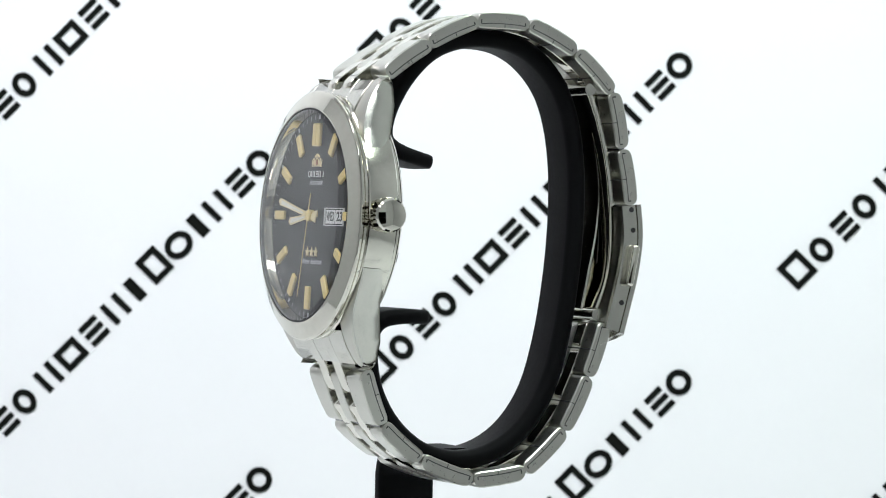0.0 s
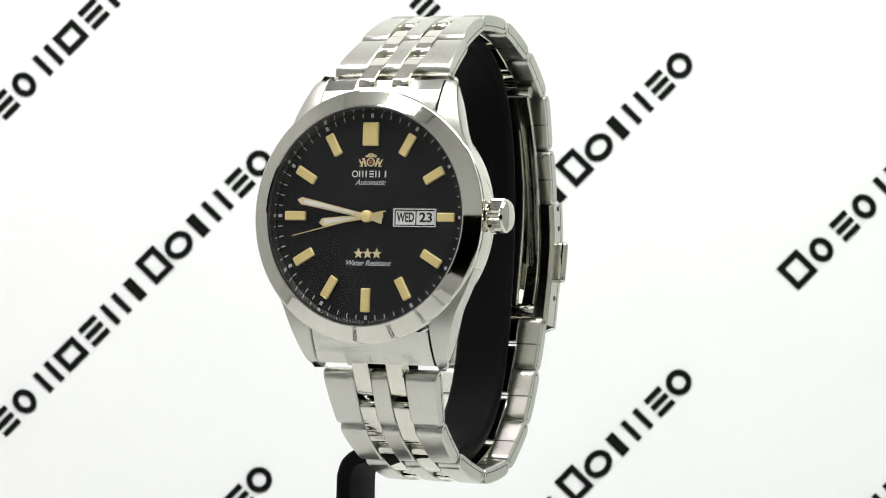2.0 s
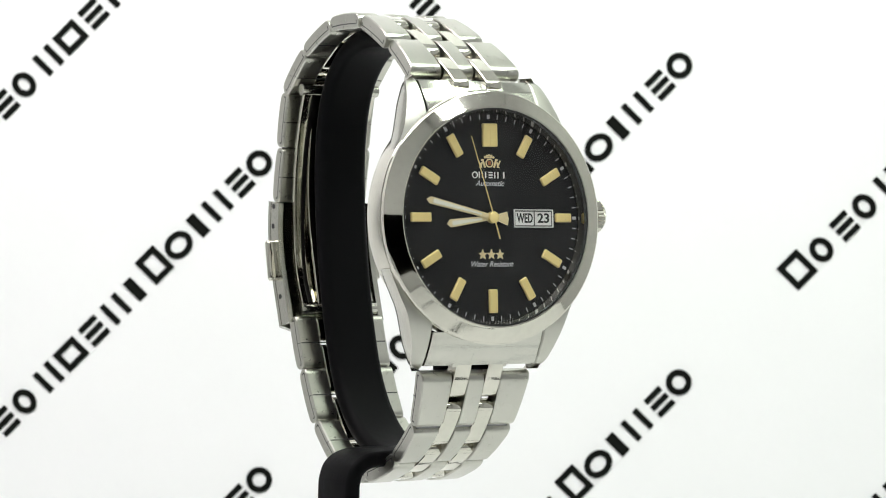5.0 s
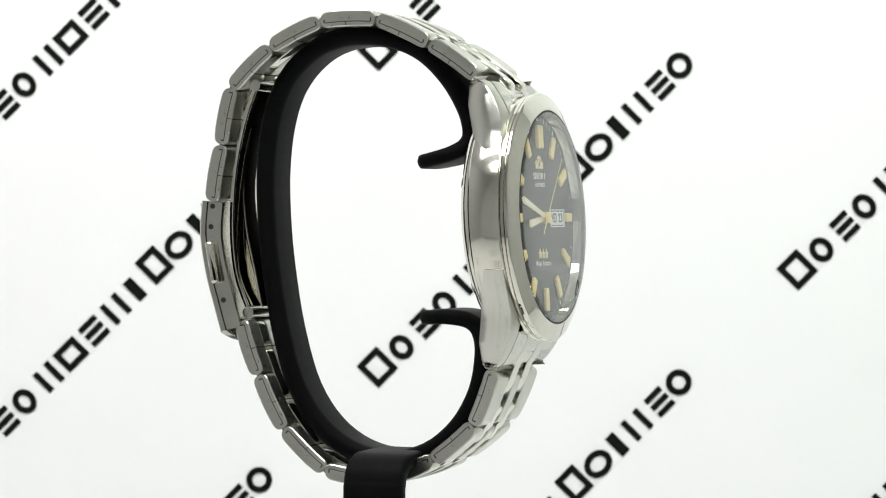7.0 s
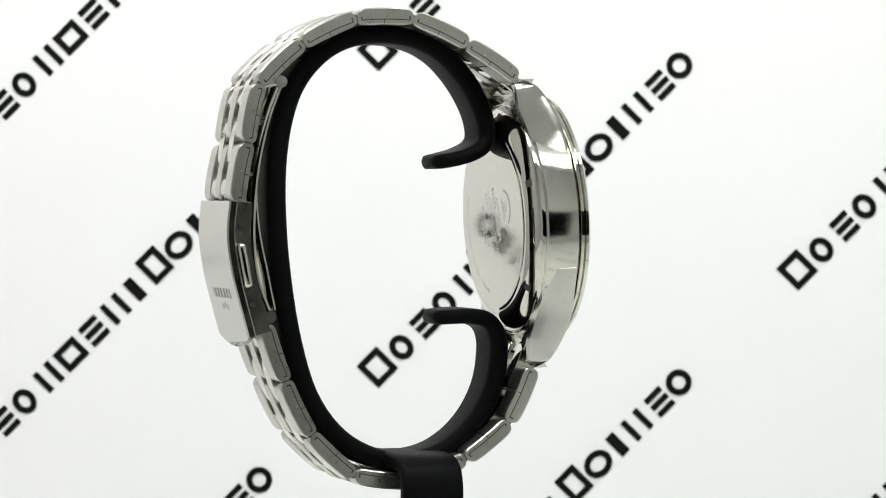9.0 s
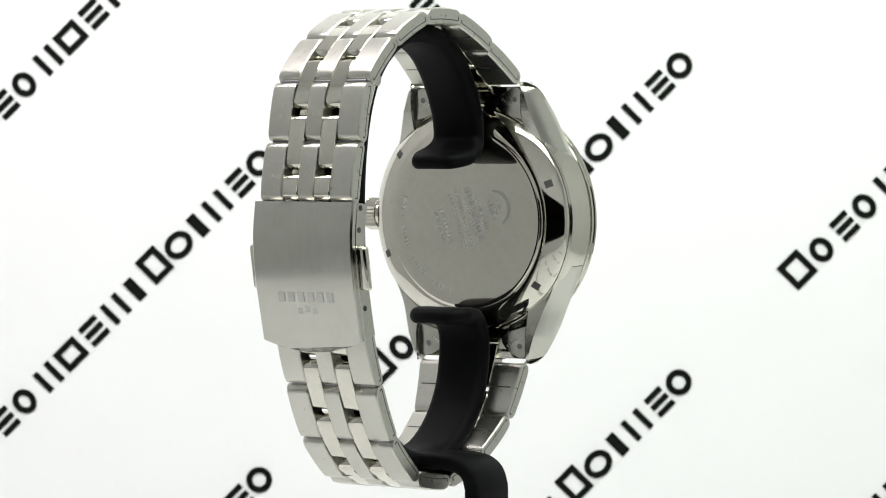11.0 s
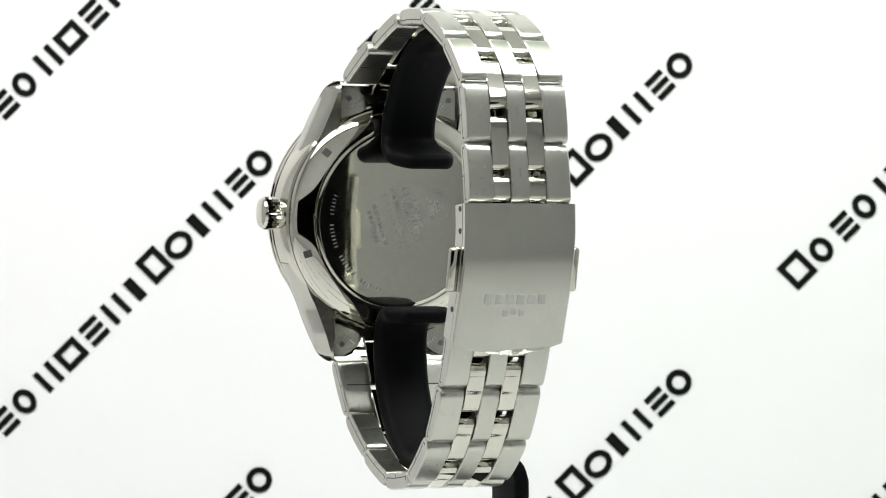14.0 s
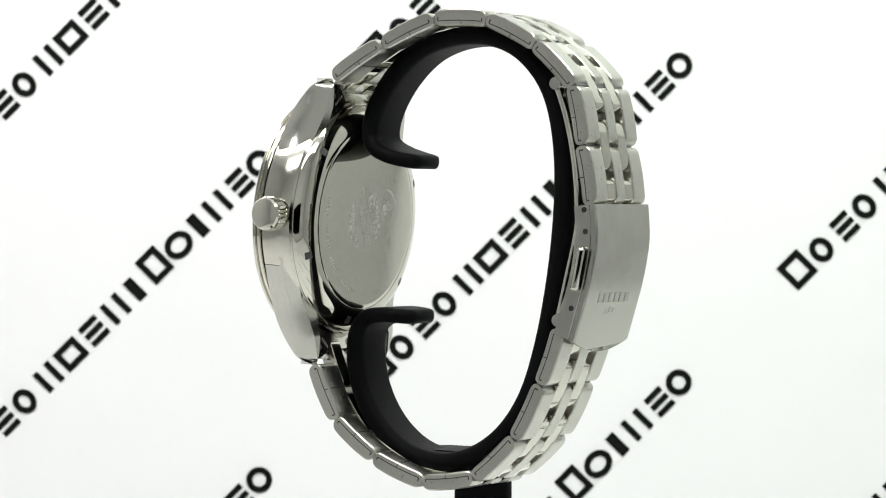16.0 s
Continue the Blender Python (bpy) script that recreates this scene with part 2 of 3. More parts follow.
slab("wall_west", -0.312, -0.302, -0.26, 0.22, -0.125, 0.29, side_grey, "pale grey fabric side of the photo box")
slab("wall_east", 0.302, 0.312, -0.26, 0.22, -0.125, 0.29, side_grey, "pale grey fabric side of the photo box")
slab("ceiling", -0.312, 0.312, -0.26, 0.22, 0.282, 0.292, tent, "white fabric top of the photo box")
slab("wall_front_left", -0.312, -0.175, -0.272, -0.262, -0.125, 0.29, flap_grey, "grey fabric front flap beside the opening")
slab("wall_front_bottom", -0.174, 0.174, -0.272, -0.262, -0.125, -0.088, flap_grey, "grey fabric front flap under the opening")
slab("wall_front_right", 0.175, 0.312, -0.272, -0.262, -0.125, 0.29, flap_grey, "grey fabric front flap beside the opening")
slab("wall_front_top", -0.174, 0.174, -0.272, -0.262, 0.027, 0.281, tent, "white fabric front flap over the opening")
slab("floor", -0.8, 0.8, -1.1, 0.6, -0.20, -0.135, room_grey, "dim grey table top under the photo box")
slab("box_floor", -0.301, 0.301, -0.26, 0.22, -0.134, -0.1245, tent, "white fabric base of the photo box")
slab("wall_north", -0.8, 0.8, 0.6, 0.65, -0.20, 0.8, room_grey, "dim grey room wall")
slab("wall_south", -0.8, 0.8, -1.15, -1.1, -0.20, 0.8, room_grey, "dim grey room wall")
slab("wall_room_west", -0.85, -0.8, -1.1, 0.6, -0.20, 0.8, room_grey, "dim grey room wall")
slab("wall_room_east", 0.8, 0.85, -1.1, 0.6, -0.20, 0.8, room_grey, "dim grey room wall")
slab("room_ceiling", -0.85, 0.85, -1.15, 0.65, 0.8, 0.85, room_grey, "dim grey room ceiling")

# ---- the watch ----
AXIS = Vector((-0.002737, 0.0, 0.0))
watch = new("wrist_watch")
watch.location = AXIS
tagged(watch, "stainless steel wrist watch with black dial on a rubber stand", "watch")
CASE = Matrix.Translation((-0.2, -19.15, -1.55)) @ pose(0, 0, 0, -3.31) @ Matrix.Scale(1.007, 4)


def skew(p):
    """Sideways drift of the bracelet's middle: it leans a little towards the back."""
    return -0.1 - (0.5 + 0.022 * p.z) * min(1, max(0, (p.y + 10) / 15))


# case with lugs
bm = bmesh.new()
revolve(bm, [(17.6, -5.75), (18.1, -5.7), (18.42, -5.4), (18.62, -4.6), (18.85, -2.8), (18.95, -0.8), (18.7, -0.5), (16.0, -0.4), (16.0, -5.75)], 128, closed=True)


def lug(bm, su, sv):
    rows = []
    outer = ((7.0, 17.55), (8.5, 16.95), (10.0, 16.3), (11.5, 15.65), (12.9, 14.95), (14.0, 14.5), (16.0, 13.85), (18.0, 13.2), (20.0, 12.55), (21.3, 12.15), (22.1, 11.85))
    for k in range(45):
        v = 7.0 + 15.35 * (1 - (1 - k / 44) ** 1.35)
        uo = float(np.interp(v, [p[0] for p in outer], [p[1] for p in outer]))
        top = -0.45 - 0.0425 * max(0, v - 12.5) ** 2
        back = -5.7 - 1.45 * min(1, max(0, (v - 12) / 6))
        end = max(0, (v - 20.0) / 2.35)
        ui = max(10.1, math.sqrt(max(0, 16.6 ** 2 - v * v)))
        top, back = top - 1.1 * end ** 4, back + 1.0 * end ** 4
        uo -= 1.1 * end ** 4
        ch = 0.35
        sec = [(ui, back + 0.2), (ui, top - 0.2), (ui + 0.2, top), (uo - ch - 0.5, top - 0.05), (uo - 0.12, top - ch), (uo, top - ch - 0.35), (uo - 0.25, back + 2.3), (uo - 0.7, back + 1.1), (uo - 1.5, back + 0.1), (ui + 0.25, back)]
        rows.append([(su * u, -w, sv * v - 0.6) for u, w in sec])
    loft(bm, rows)


case = part("case", bm, case_polish, watch, "round steel middle case", CASE)
for su in (-1, 1):
    for sv in (-1, 1):
        bm = bmesh.new()
        lug(bm, su, sv)
        horn = part("lug", bm, lug_steel, case, "tapering steel lug with polished flank", None, 28)
        horn.data.materials.append(satin)
        for f in horn.data.polygons:
            # ten faces round each section: the second to fifth are the satin top and its chamfer
            if f.index >= 440 or f.index % 10 not in (0, 1, 2, 3):
                f.material_index = 1

bm = bmesh.new()
revolve(bm, [(17.5, -0.42), (18.7, -0.4), (19.0, -0.3), (19.05, 0.1), (18.8, 0.25), (19.2, 0.4), (19.24, 0.75), (19.0, 1.0), (18.88, 1.053), (17.07, 1.847), (16.95, 1.9), (16.7, 2.0), (16.5, 1.95), (16.45, 1.4), (15.95, 0.12), (16.4, 0.1)], 160, closed=True)
bezel = part("bezel", bm, polished, watch, "polished sloping steel bezel", CASE)

bm = bmesh.new()
revolve(bm, [(0, 1.45), (16.2, 1.45), (16.2, 2.0), (15.95, 2.13), (15.5, 2.17), (10, 2.2), (0, 2.22)], 128)
bm.normal_update()
crystal = part("crystal", bm, crystal_glass, watch, "clear flat glass crystal", CASE)
crystal.data.materials.append(clear_glass)
for f in crystal.data.polygons:
    if f.normal.y > 0.5:
        f.material_index = 1
crystal.visible_shadow = False

bm = bmesh.new()
revolve(bm, [(16.21, 1.4), (16.44, 1.4), (16.44, 1.93), (16.21, 1.93)], 128, closed=True)
part("gasket", bm, black_ink, watch, "thin dark ring round the glass", CASE)

bm = bmesh.new()
revolve(bm, [(0, -0.5), (15.9, -0.5), (15.9, 0.0), (15.6, 0.0), (0, 0.0)], 128)
dial = part("dial", bm, dial_black, watch, "glossy black dial with gold hour markers", CASE)

# minute track
bm = bmesh.new()
for k in range(60):
    a = radians(6 * k)
    big = k % 5 == 0
    w, r0, r1 = (0.46, 14.95, 15.6) if big else (0.13, 14.95, 15.65)
    m = Matrix.Rotation(a, 4, "Y") @ Matrix.Translation((0, -0.02, (r0 + r1) / 2)) @ Matrix.Diagonal((w, 0.05, r1 - r0, 1))
    bmesh.ops.create_cube(bm, size=1, matrix=m)
part("minute_track", bm, grey_ink, dial, "fine white minute strokes")

# hour markers: faceted bars
for k in range(12):
    if k == 0:
        r0, r1, w = 10.7, 14.25, 2.65
    elif k == 3:
        r0, r1, w = 11.6, 14.45, 1.35
    elif k == 6:
        r0, r1, w = 10.85, 14.45, 1.5
    else:
        r0, r1, w = 10.7, 14.25, 1.4
    bm = bmesh.new()
    box(bm, 0, -0.28, (r0 + r1) / 2, w, 0.56, r1 - r0, 0.14, 1)
    if k == 0:
        box(bm, 0, -0.57, (r0 + r1) / 2, 0.10, 0.06, r1 - r0 - 0.3)
    part("hour_marker", bm, gold, dial, "", Matrix.Rotation(radians(30 * k), 4, "Y"))

# day and date window
bm = bmesh.new()
for x0, x1, z0, z1 in ((4.2, 11.3, 1.13, 1.27), (4.2, 11.3, -1.47, -1.33), (4.2, 4.34, -1.33, 1.13), (11.16, 11.3, -1.33, 1.13)):
    box(bm, (x0 + x1) / 2, -0.12, (z0 + z1) / 2, x1 - x0, 0.24, z1 - z0)
window = part("date_window", bm, white_ink, dial, "white framed day and date window")
bm = bmesh.new()
box(bm, 6.17, -0.02, -0.1, 3.3, 0.04, 2.1)
box(bm, 9.52, -0.02, -0.1, 3.0, 0.04, 2.1)
part("date_card", bm, white_ink, window, "pale grey day and date discs")
lettering("day_text", "WED", 1.95, 6.2, -0.12, -0.06, black_ink, window, "black printed weekday letters", 2.9, bold=0.055)
lettering("date_text", "23", 1.95, 9.6, -0.12, -0.06, black_ink, window, "black printed date numerals", 2.15, bold=0.05)

# crest, brand bars and small script
bm = bmesh.new()
revolve(bm, [(0.5, 0.0), (0.5, 0.12), (0.68, 0.12), (0.68, 0.0)], 24, (0, 8.25), closed=True)
for side in (-1, 1):
    for x, z, wide, tall, lean in ((0.98, 8.1, 0.34, 1.15, 18), (1.45, 8.0, 0.3, 0.8, -12), (1.75, 8.25, 0.22, 0.9, 28), (1.25, 8.72, 0.5, 0.3, 0), (1.6, 7.62, 0.6, 0.16, 0)):
        tmp = bmesh.new()
        box(tmp, 0, -0.06, 0, wide, 0.12, tall, 0.05, 1)
        bmesh.ops.transform(tmp, matrix=Matrix.Translation((side * x, 0, z)) @ Matrix.Rotation(radians(side * lean), 4, "Y"), verts=tmp.verts)
        me = bpy.data.meshes.new("crest_piece")
        tmp.to_mesh(me)
        tmp.free()
        bm.from_mesh(me)
        bpy.data.meshes.remove(me)
for k in range(-2, 3):
    bmesh.ops.create_cone(bm, cap_ends=True, segments=14, radius1=0.2, radius2=0.15, depth=0.12, matrix=Matrix.Translation((0.38 * k, -0.06, 9.42 - 0.07 * k * k)) @ Matrix.Rotation(radians(90), 4, "X"))
box(bm, 0, -0.05, 9.1, 1.7, 0.1, 0.22, 0.04, 1)
crest = part("crest", bm, gold_bright, dial, "small raised gold crest shape")
bm = bmesh.new()
box(bm, 0, -0.07, 8.25, 0.5, 0.1, 0.62, 0.02, 1)
part("crest_shield", bm, red_ink, crest, "tiny red shield shape")
bm = bmesh.new()
revolve(bm, [(0.36, 0.0), (0.36, 0.08), (0.52, 0.08), (0.52, 0.0)], 24, (-2.62, 6.45), closed=True)
for x, wide in ((-1.85, 0.22), (-1.3, 0.2), (-0.72, 0.22), (0.92, 0.2), (1.5, 0.2), (2.55, 0.24)):
    box(bm, x, -0.04, 6.45, wide, 0.08, 1.0, 0.02, 1)
for z in (6.06, 6.45, 6.84):
    box(bm, 0.18, -0.04, z, 0.72, 0.08, 0.2, 0.02, 1)
part("brand_bar", bm, white_ink, dial, "raised white brand shapes")
lettering("script_text", "Automatic", 1.15, 0, 5.15, -0.02, grey_ink, dial, "small silver slanted script", 5.2, 0.35, bold=0.02)
lettering("script_text", "Water Resistant", 1.15, 0, -7.05, -0.02, grey_ink, dial, "small silver slanted script", 7.6, 0.35, bold=0.02)
for x in (-1.55, 0, 1.55):
    bm = bmesh.new()
    pts = []
    for k in range(10):
        r = 0.85 if k % 2 == 0 else 0.36
        pts.append((x + r * math.sin(radians(36 * k)), -5.6 + r * math.cos(radians(36 * k))))
    prism(bm, pts, -0.16, 0.0)
    part("star", bm, gold_bright, dial, "small raised gold star")
bm = bmesh.new()
for k in range(-7, 8):
    if k:
        bmesh.ops.create_cube(bm, size=1, matrix=Matrix.Rotation(radians(180 + 1.9 * k), 4, "Y") @ Matrix.Translation((0, -0.02, 15.78)) @ Matrix.Diagonal((0.22, 0.04, 0.06, 1)))
part("edge_print", bm, grey_ink, dial, "tiny printed marks at the dial's edge")


def hand(name, outline, h, thick, mat, angle, label):
    bm = bmesh.new()
    prism(bm, outline, -h - thick, -h)
    ob = part(name, bm, mat, watch, label, CASE @ Matrix.Rotation(radians(angle), 4, "Y"))
    return ob


def lume_strip(outline, h, parent):
    bm = bmesh.new()
    prism(bm, outline, -h - 0.05, -h)
    part("lume_strip", bm, lume, parent, "ivory strip along the hand")


hour_hand = hand("hour_hand", [(-0.55, -2.7), (0.55, -2.7), (0.35, -0.6), (0.35, 0.6), (0.62, 7.6), (0.0, 8.2), (-0.62, 7.6), (-0.35, 0.6), (-0.35, -0.6)], 0.6, 0.12, gold_bright, 262.8, "gold hour hand with pale strip")
lume_strip([(-0.12, 2.0), (0.12, 2.0), (0.36, 7.3), (-0.36, 7.3)], 0.73, hour_hand)
minute_hand = hand("minute_hand", [(-0.62, -2.7), (0.62, -2.7), (0.35, -0.6), (0.35, 0.6), (0.56, 11.4), (0.0, 12.1), (-0.56, 11.4), (-0.35, 0.6), (-0.35, -0.6)], 0.82, 0.12, gold_bright, 282.3, "gold minute hand with pale strip")
lume_strip([(-0.12, 2.2), (0.12, 2.2), (0.33, 10.9), (-0.33, 10.9)], 0.95, minute_hand)
second_hand = hand("second_hand", [(-0.1, -3.4), (0.1, -3.4), (0.1, -0.5), (0.09, 0.5), (0.05, 12.8), (-0.05, 12.8), (-0.09, 0.5), (-0.1, -0.5)], 1.04, 0.08, gold, 242, "thin gold seconds hand")
bm = bmesh.new()
revolve(bm, [(0, 0.3), (0.9, 0.3), (0.9, 1.1), (0.75, 1.22), (0.25, 1.3), (0, 1.3)], 32)
part("hand_cap", bm, gold, watch, "round gold hub of the hands", CASE)

# crown
bm = bmesh.new()
n = 48
secs = []
for x, r, ridge in ((18.4, 2.1, 0), (19.15, 2.2, 0), (19.2, 2.5, 0), (19.35, 2.64, 0.34), (21.3, 2.64, 0.34), (21.45, 2.5, 0), (21.8, 2.25, 0), (22.0, 1.5, 0), (22.08, 0.5, 0)):
    secs.append([(x, 2.95 + (r - (ridge if i % 2 else 0)) * math.cos(2 * math.pi * i / n), 0.45 + (r - (ridge if i % 2 else 0)) * math.sin(2 * math.pi * i / n)) for i in range(n)])
loft(bm, secs)
part("crown", bm, polished, watch, "fluted steel winding crown", CASE, 25)

# case back
bm = bmesh.new()
revolve(bm, [(18.0, -5.6), (17.97, -5.9), (17.75, -6.25), (17.4, -6.6), (17.0, -6.9), (16.6, -7.15), (16.2, -7.36), (15.8, -7.54), (15.4, -7.69), (15.0, -7.81), (14.45, -7.92), (14.25, -7.90), (14.1, -7.98), (13.85, -8.05), (13.6, -8.05), (0, -8.05)], 128)
caseback = part("case_back", bm, polished, watch, "polished steel screw back with engraving", CASE)
for k in range(6):
    a = radians(60 * k + 50.5)
    bm = bmesh.new()
    box(bm, 0, 0, 0, 1.15, 0.14, 1.3, 0.03, 1)
    part("wrench_notch", bm, groove_dark, caseback, "square dark notch", Matrix.Rotation(a, 4, "Y") @ Matrix.Translation((0, 7.27, 16.3)) @ Matrix.Rotation(radians(28.0), 4, "X"))
bm = bmesh.new()
for k, (x0, x1) in enumerate(((-2.6, 2.6), (-4.2, 4.2), (-3.4, 3.4), (-2.4, 2.4))):
    x = x0
    while x < x1:
        w = random.uniform(0.4, 0.8)
        box(bm, x + w / 2, 8.055, (3.4, 2.1, -3.6, -4.8)[k], w * 0.8, 0.012, 0.62 if k != 1 else 1.0)
        x += w + 0.12 + (0.6 if random.random() < 0.16 else 0)
part("engraving", bm, engraved, caseback, "fine engraved marks on the back", Matrix.Rotation(radians(-72), 4, "Y"))
bm = bmesh.new()
for k in range(34):
    if k % 9 not in (6, 7):
        bmesh.ops.create_cube(bm, size=1, matrix=Matrix.Rotation(radians(72 + 2.9 * k), 4, "Y") @ Matrix.Translation((0, 8.055, 11.7)) @ Matrix.Diagonal((0.2, 0.012, 0.62, 1)))
part("rim_engraving", bm, engraved, caseback, "curved row of engraved marks")
for words, d, wide in (("AUTOMATIC", 0.6, 6.4), ("WATER RESISTANT", 1.9, 10.2), ("STAINLESS STEEL", 3.2, 9.6)):
    lettering("engraved_text", words, 1.15, -0.4 + 0.95 * (d - 1.4), 0.2 - 0.3 * (d - 1.4), 8.055, engraved, caseback, "small engraved capitals", wide, 0.0, -72, True)
bm = bmesh.new()
for x, z, w, h in ((0, 5.6, 1.1, 1.1), (-1.0, 5.5, 0.5, 0.9), (1.0, 5.5, 0.5, 0.9), (0, 6.45, 1.7, 0.3), (-0.7, 6.9, 0.25, 0.4), (0, 6.95, 0.25, 0.5), (0.7, 6.9, 0.25, 0.4), (-1.6, 5.2, 0.4, 0.5), (1.6, 5.2, 0.4, 0.5)):
    box(bm, x, 8.055, z, w, 0.012, h)
for k in range(22):
    a = radians(-72 + 144 * k / 21)
    bmesh.ops.create_cube(bm, size=1, matrix=Matrix.Translation((0, 8.055, 5.9)) @ Matrix.Rotation(a, 4, "Y") @ Matrix.Translation((0, 0, 2.75)) @ Matrix.Diagonal((0.4, 0.012, 0.12 + 0.5 * math.cos(a), 1)))
part("emblem", bm, engraved, caseback, "engraved crest and crescent shape", Matrix.Rotation(radians(-72), 4, "Y"))

# end links between the lugs
for sv in (1, -1):
    bm = bmesh.new()
    rows = []
    for v in [16.6 + 5.0 * k / 14 for k in range(15)]:
        top = -0.55 - 0.047 * max(0, v - 13.2) ** 2
        bot = top - 2.6 if v < 20.5 else top - 2.0
        rows.append([(u, -w, sv * v - 0.6) for u, w in ((-9.9, bot), (-9.9, top - 0.15), (-9.7, top), (9.7, top), (9.9, top - 0.15), (9.9, bot))])
    loft(bm, rows)
    part("end_link", bm, brushed_up, watch, "curved brushed end link between the lugs", CASE)

for sv in (1, -1):
    for su in (-1, 1):
        bm = bmesh.new()
        outline = [(9.95, 16.4), (9.95, 20.9), (9.3, 21.4), (8.3, 21.4), (7.2, 20.9), (6.0, 20.0), (5.4, 19.2), (5.3, 18.6), (5.7, 18.0), (6.6, 17.4)]
        prism(bm, [(su * u, sv * v - 0.6) for u, v in outline], 5.2, 6.1)
        tab = part("hinge_tab", bm, satin, watch, "rounded steel tab holding the spring bar", CASE)
        bm = bmesh.new()
        revolve(bm, [(0, -6.08), (0.45, -6.08), (0.45, -6.13), (0, -6.13)], 16, (su * 8.6, sv * 19.6 - 0.6))
        part("pin_hole", bm, dark_gap, tab, "small dark pin hole")
        bm = bmesh.new()
        for k in range(5):
            box(bm, 0, 0, 0.5 * (k - 2), 0.42, 0.02, 0.26)
        part("stamped_code", bm, engraved, tab, "tiny stamped marks", Matrix.Translation((su * 7.2, 6.11, sv * 19.0 - 0.6)) @ Matrix.Rotation(radians(-su * sv * 52), 4, "Y"))
        bm = bmesh.new()
        rows = []
        for v in [17.6 + 4.3 * k / 12 for k in range(13)]:
            top = -0.49 - 0.047 * max(0, v - 13.2) ** 2
            rows.append([(su * u, -w, sv * v - 0.6) for u, w in ((1.78, top - 1.2), (1.78, top - 0.1), (1.9, top), (4.72, top), (4.84, top - 0.1), (4.84, top - 1.2))])
        loft(bm, rows)
        part("raised_strip", bm, brushed_up, watch, "brushed strip on the end link", CASE)

# bracelet: joints (y, z) at mid thickness, from the upper lug round the back to the lower lug


UPPER = [Vector((0, *p)) for p in ((-11.6, 20.1), (-3.6, 25.3), (5.2, 29.15), (14.5, 28.9), (22.95, 24.85), (29.6, 18.5), (31.35, 9.5), (32.9, 0.45))]
LOWER = [Vector((0, *p)) for p in ((28.0, -18.3), (25.0, -26.8), (20.7, -35.2), (13.7, -41.5), (4.6, -42.6), (-4.35, -39.2), (-11.2, -33.6), (-14.7, -25.0))]
CENTRE = Vector((0, 8.0, -6.0))


def chord(a, b):
    """A frame on the chord a-b: y along it, z outwards."""
    t = (b - a).normalized()
    out = Vector((1, 0, 0)).cross(t)
    mid = (a + b) / 2
    if out.dot(mid - CENTRE) < 0:
        out = -out
    x = t.cross(out)
    m = Matrix((x, t, out)).transposed().to_4x4()
    m.translation = Vector((skew(mid), mid.y, mid.z))
    return m, (b - a).length


def piece(length, x0a, x1a, x0b, x1b, thick, bevel):
    """A link piece whose across-edges run from x0a..x1a at its start to x0b..x1b at its end; crowned on top."""
    bm = bmesh.new()
    rows = []
    hl = length / 2
    for y, dz in ((-hl, 0.92), (-hl + 0.12, 0.52), (-hl + 0.36, 0.23), (-hl + 0.8, 0.05), (-hl + 1.2, 0.0), (-hl * 0.4, 0.0), (0.0, 0.0), (hl * 0.4, 0.0), (hl - 1.2, 0.0), (hl - 0.8, 0.05), (hl - 0.36, 0.23), (hl - 0.12, 0.52), (hl, 0.92)):
        f = (y + hl) / length
        a, b = x0a + (x0b - x0a) * f, x1a + (x1b - x1a) * f
        arch = 0.3 * (1 - (y / hl) ** 2)
        t, u = thick / 2 - dz + arch, -thick / 2 + dz * 0.8 + arch * 0.6
        rows.append([(a, y, u + bevel), (a, y, t - bevel), (a + bevel, y, t), (b - bevel, y, t), (b, y, t - bevel), (b, y, u + bevel), (b - bevel, y, u), (a + bevel, y, u)])
    loft(bm, rows)
    return bm


def fold_seam(length, wa, wb, s):
    """The dark seam on a link's flank: a long slit under its middle with hooked ends, and a short cut down to the inner face."""
    bm = bmesh.new()
    hl = length / 2
    for y0, y1, z0, z1 in ((-0.84 * hl, 0.84 * hl, -0.58, -0.42), (0.04 * hl, 0.04 * hl + 0.14, -1.15, -0.5), (-0.88 * hl, -0.83 * hl, -0.5, 0.15), (0.83 * hl, 0.88 * hl, -0.5, 0.0)):
        rows = []
        for k in range(7):
            y = y0 + (y1 - y0) * k / 6
            x = s * (wa + (wb - wa) * (y + hl) / length) / 2
            lift = 0.24 * (1 - (y / hl) ** 2)
            rows.append([(x - s * 0.05, y, z0 + lift), (x + s * 0.008, y, z0 + lift), (x + s * 0.008, y, z1 + lift), (x - s * 0.05, y, z1 + lift)])
        loft(bm, rows)
    return bm


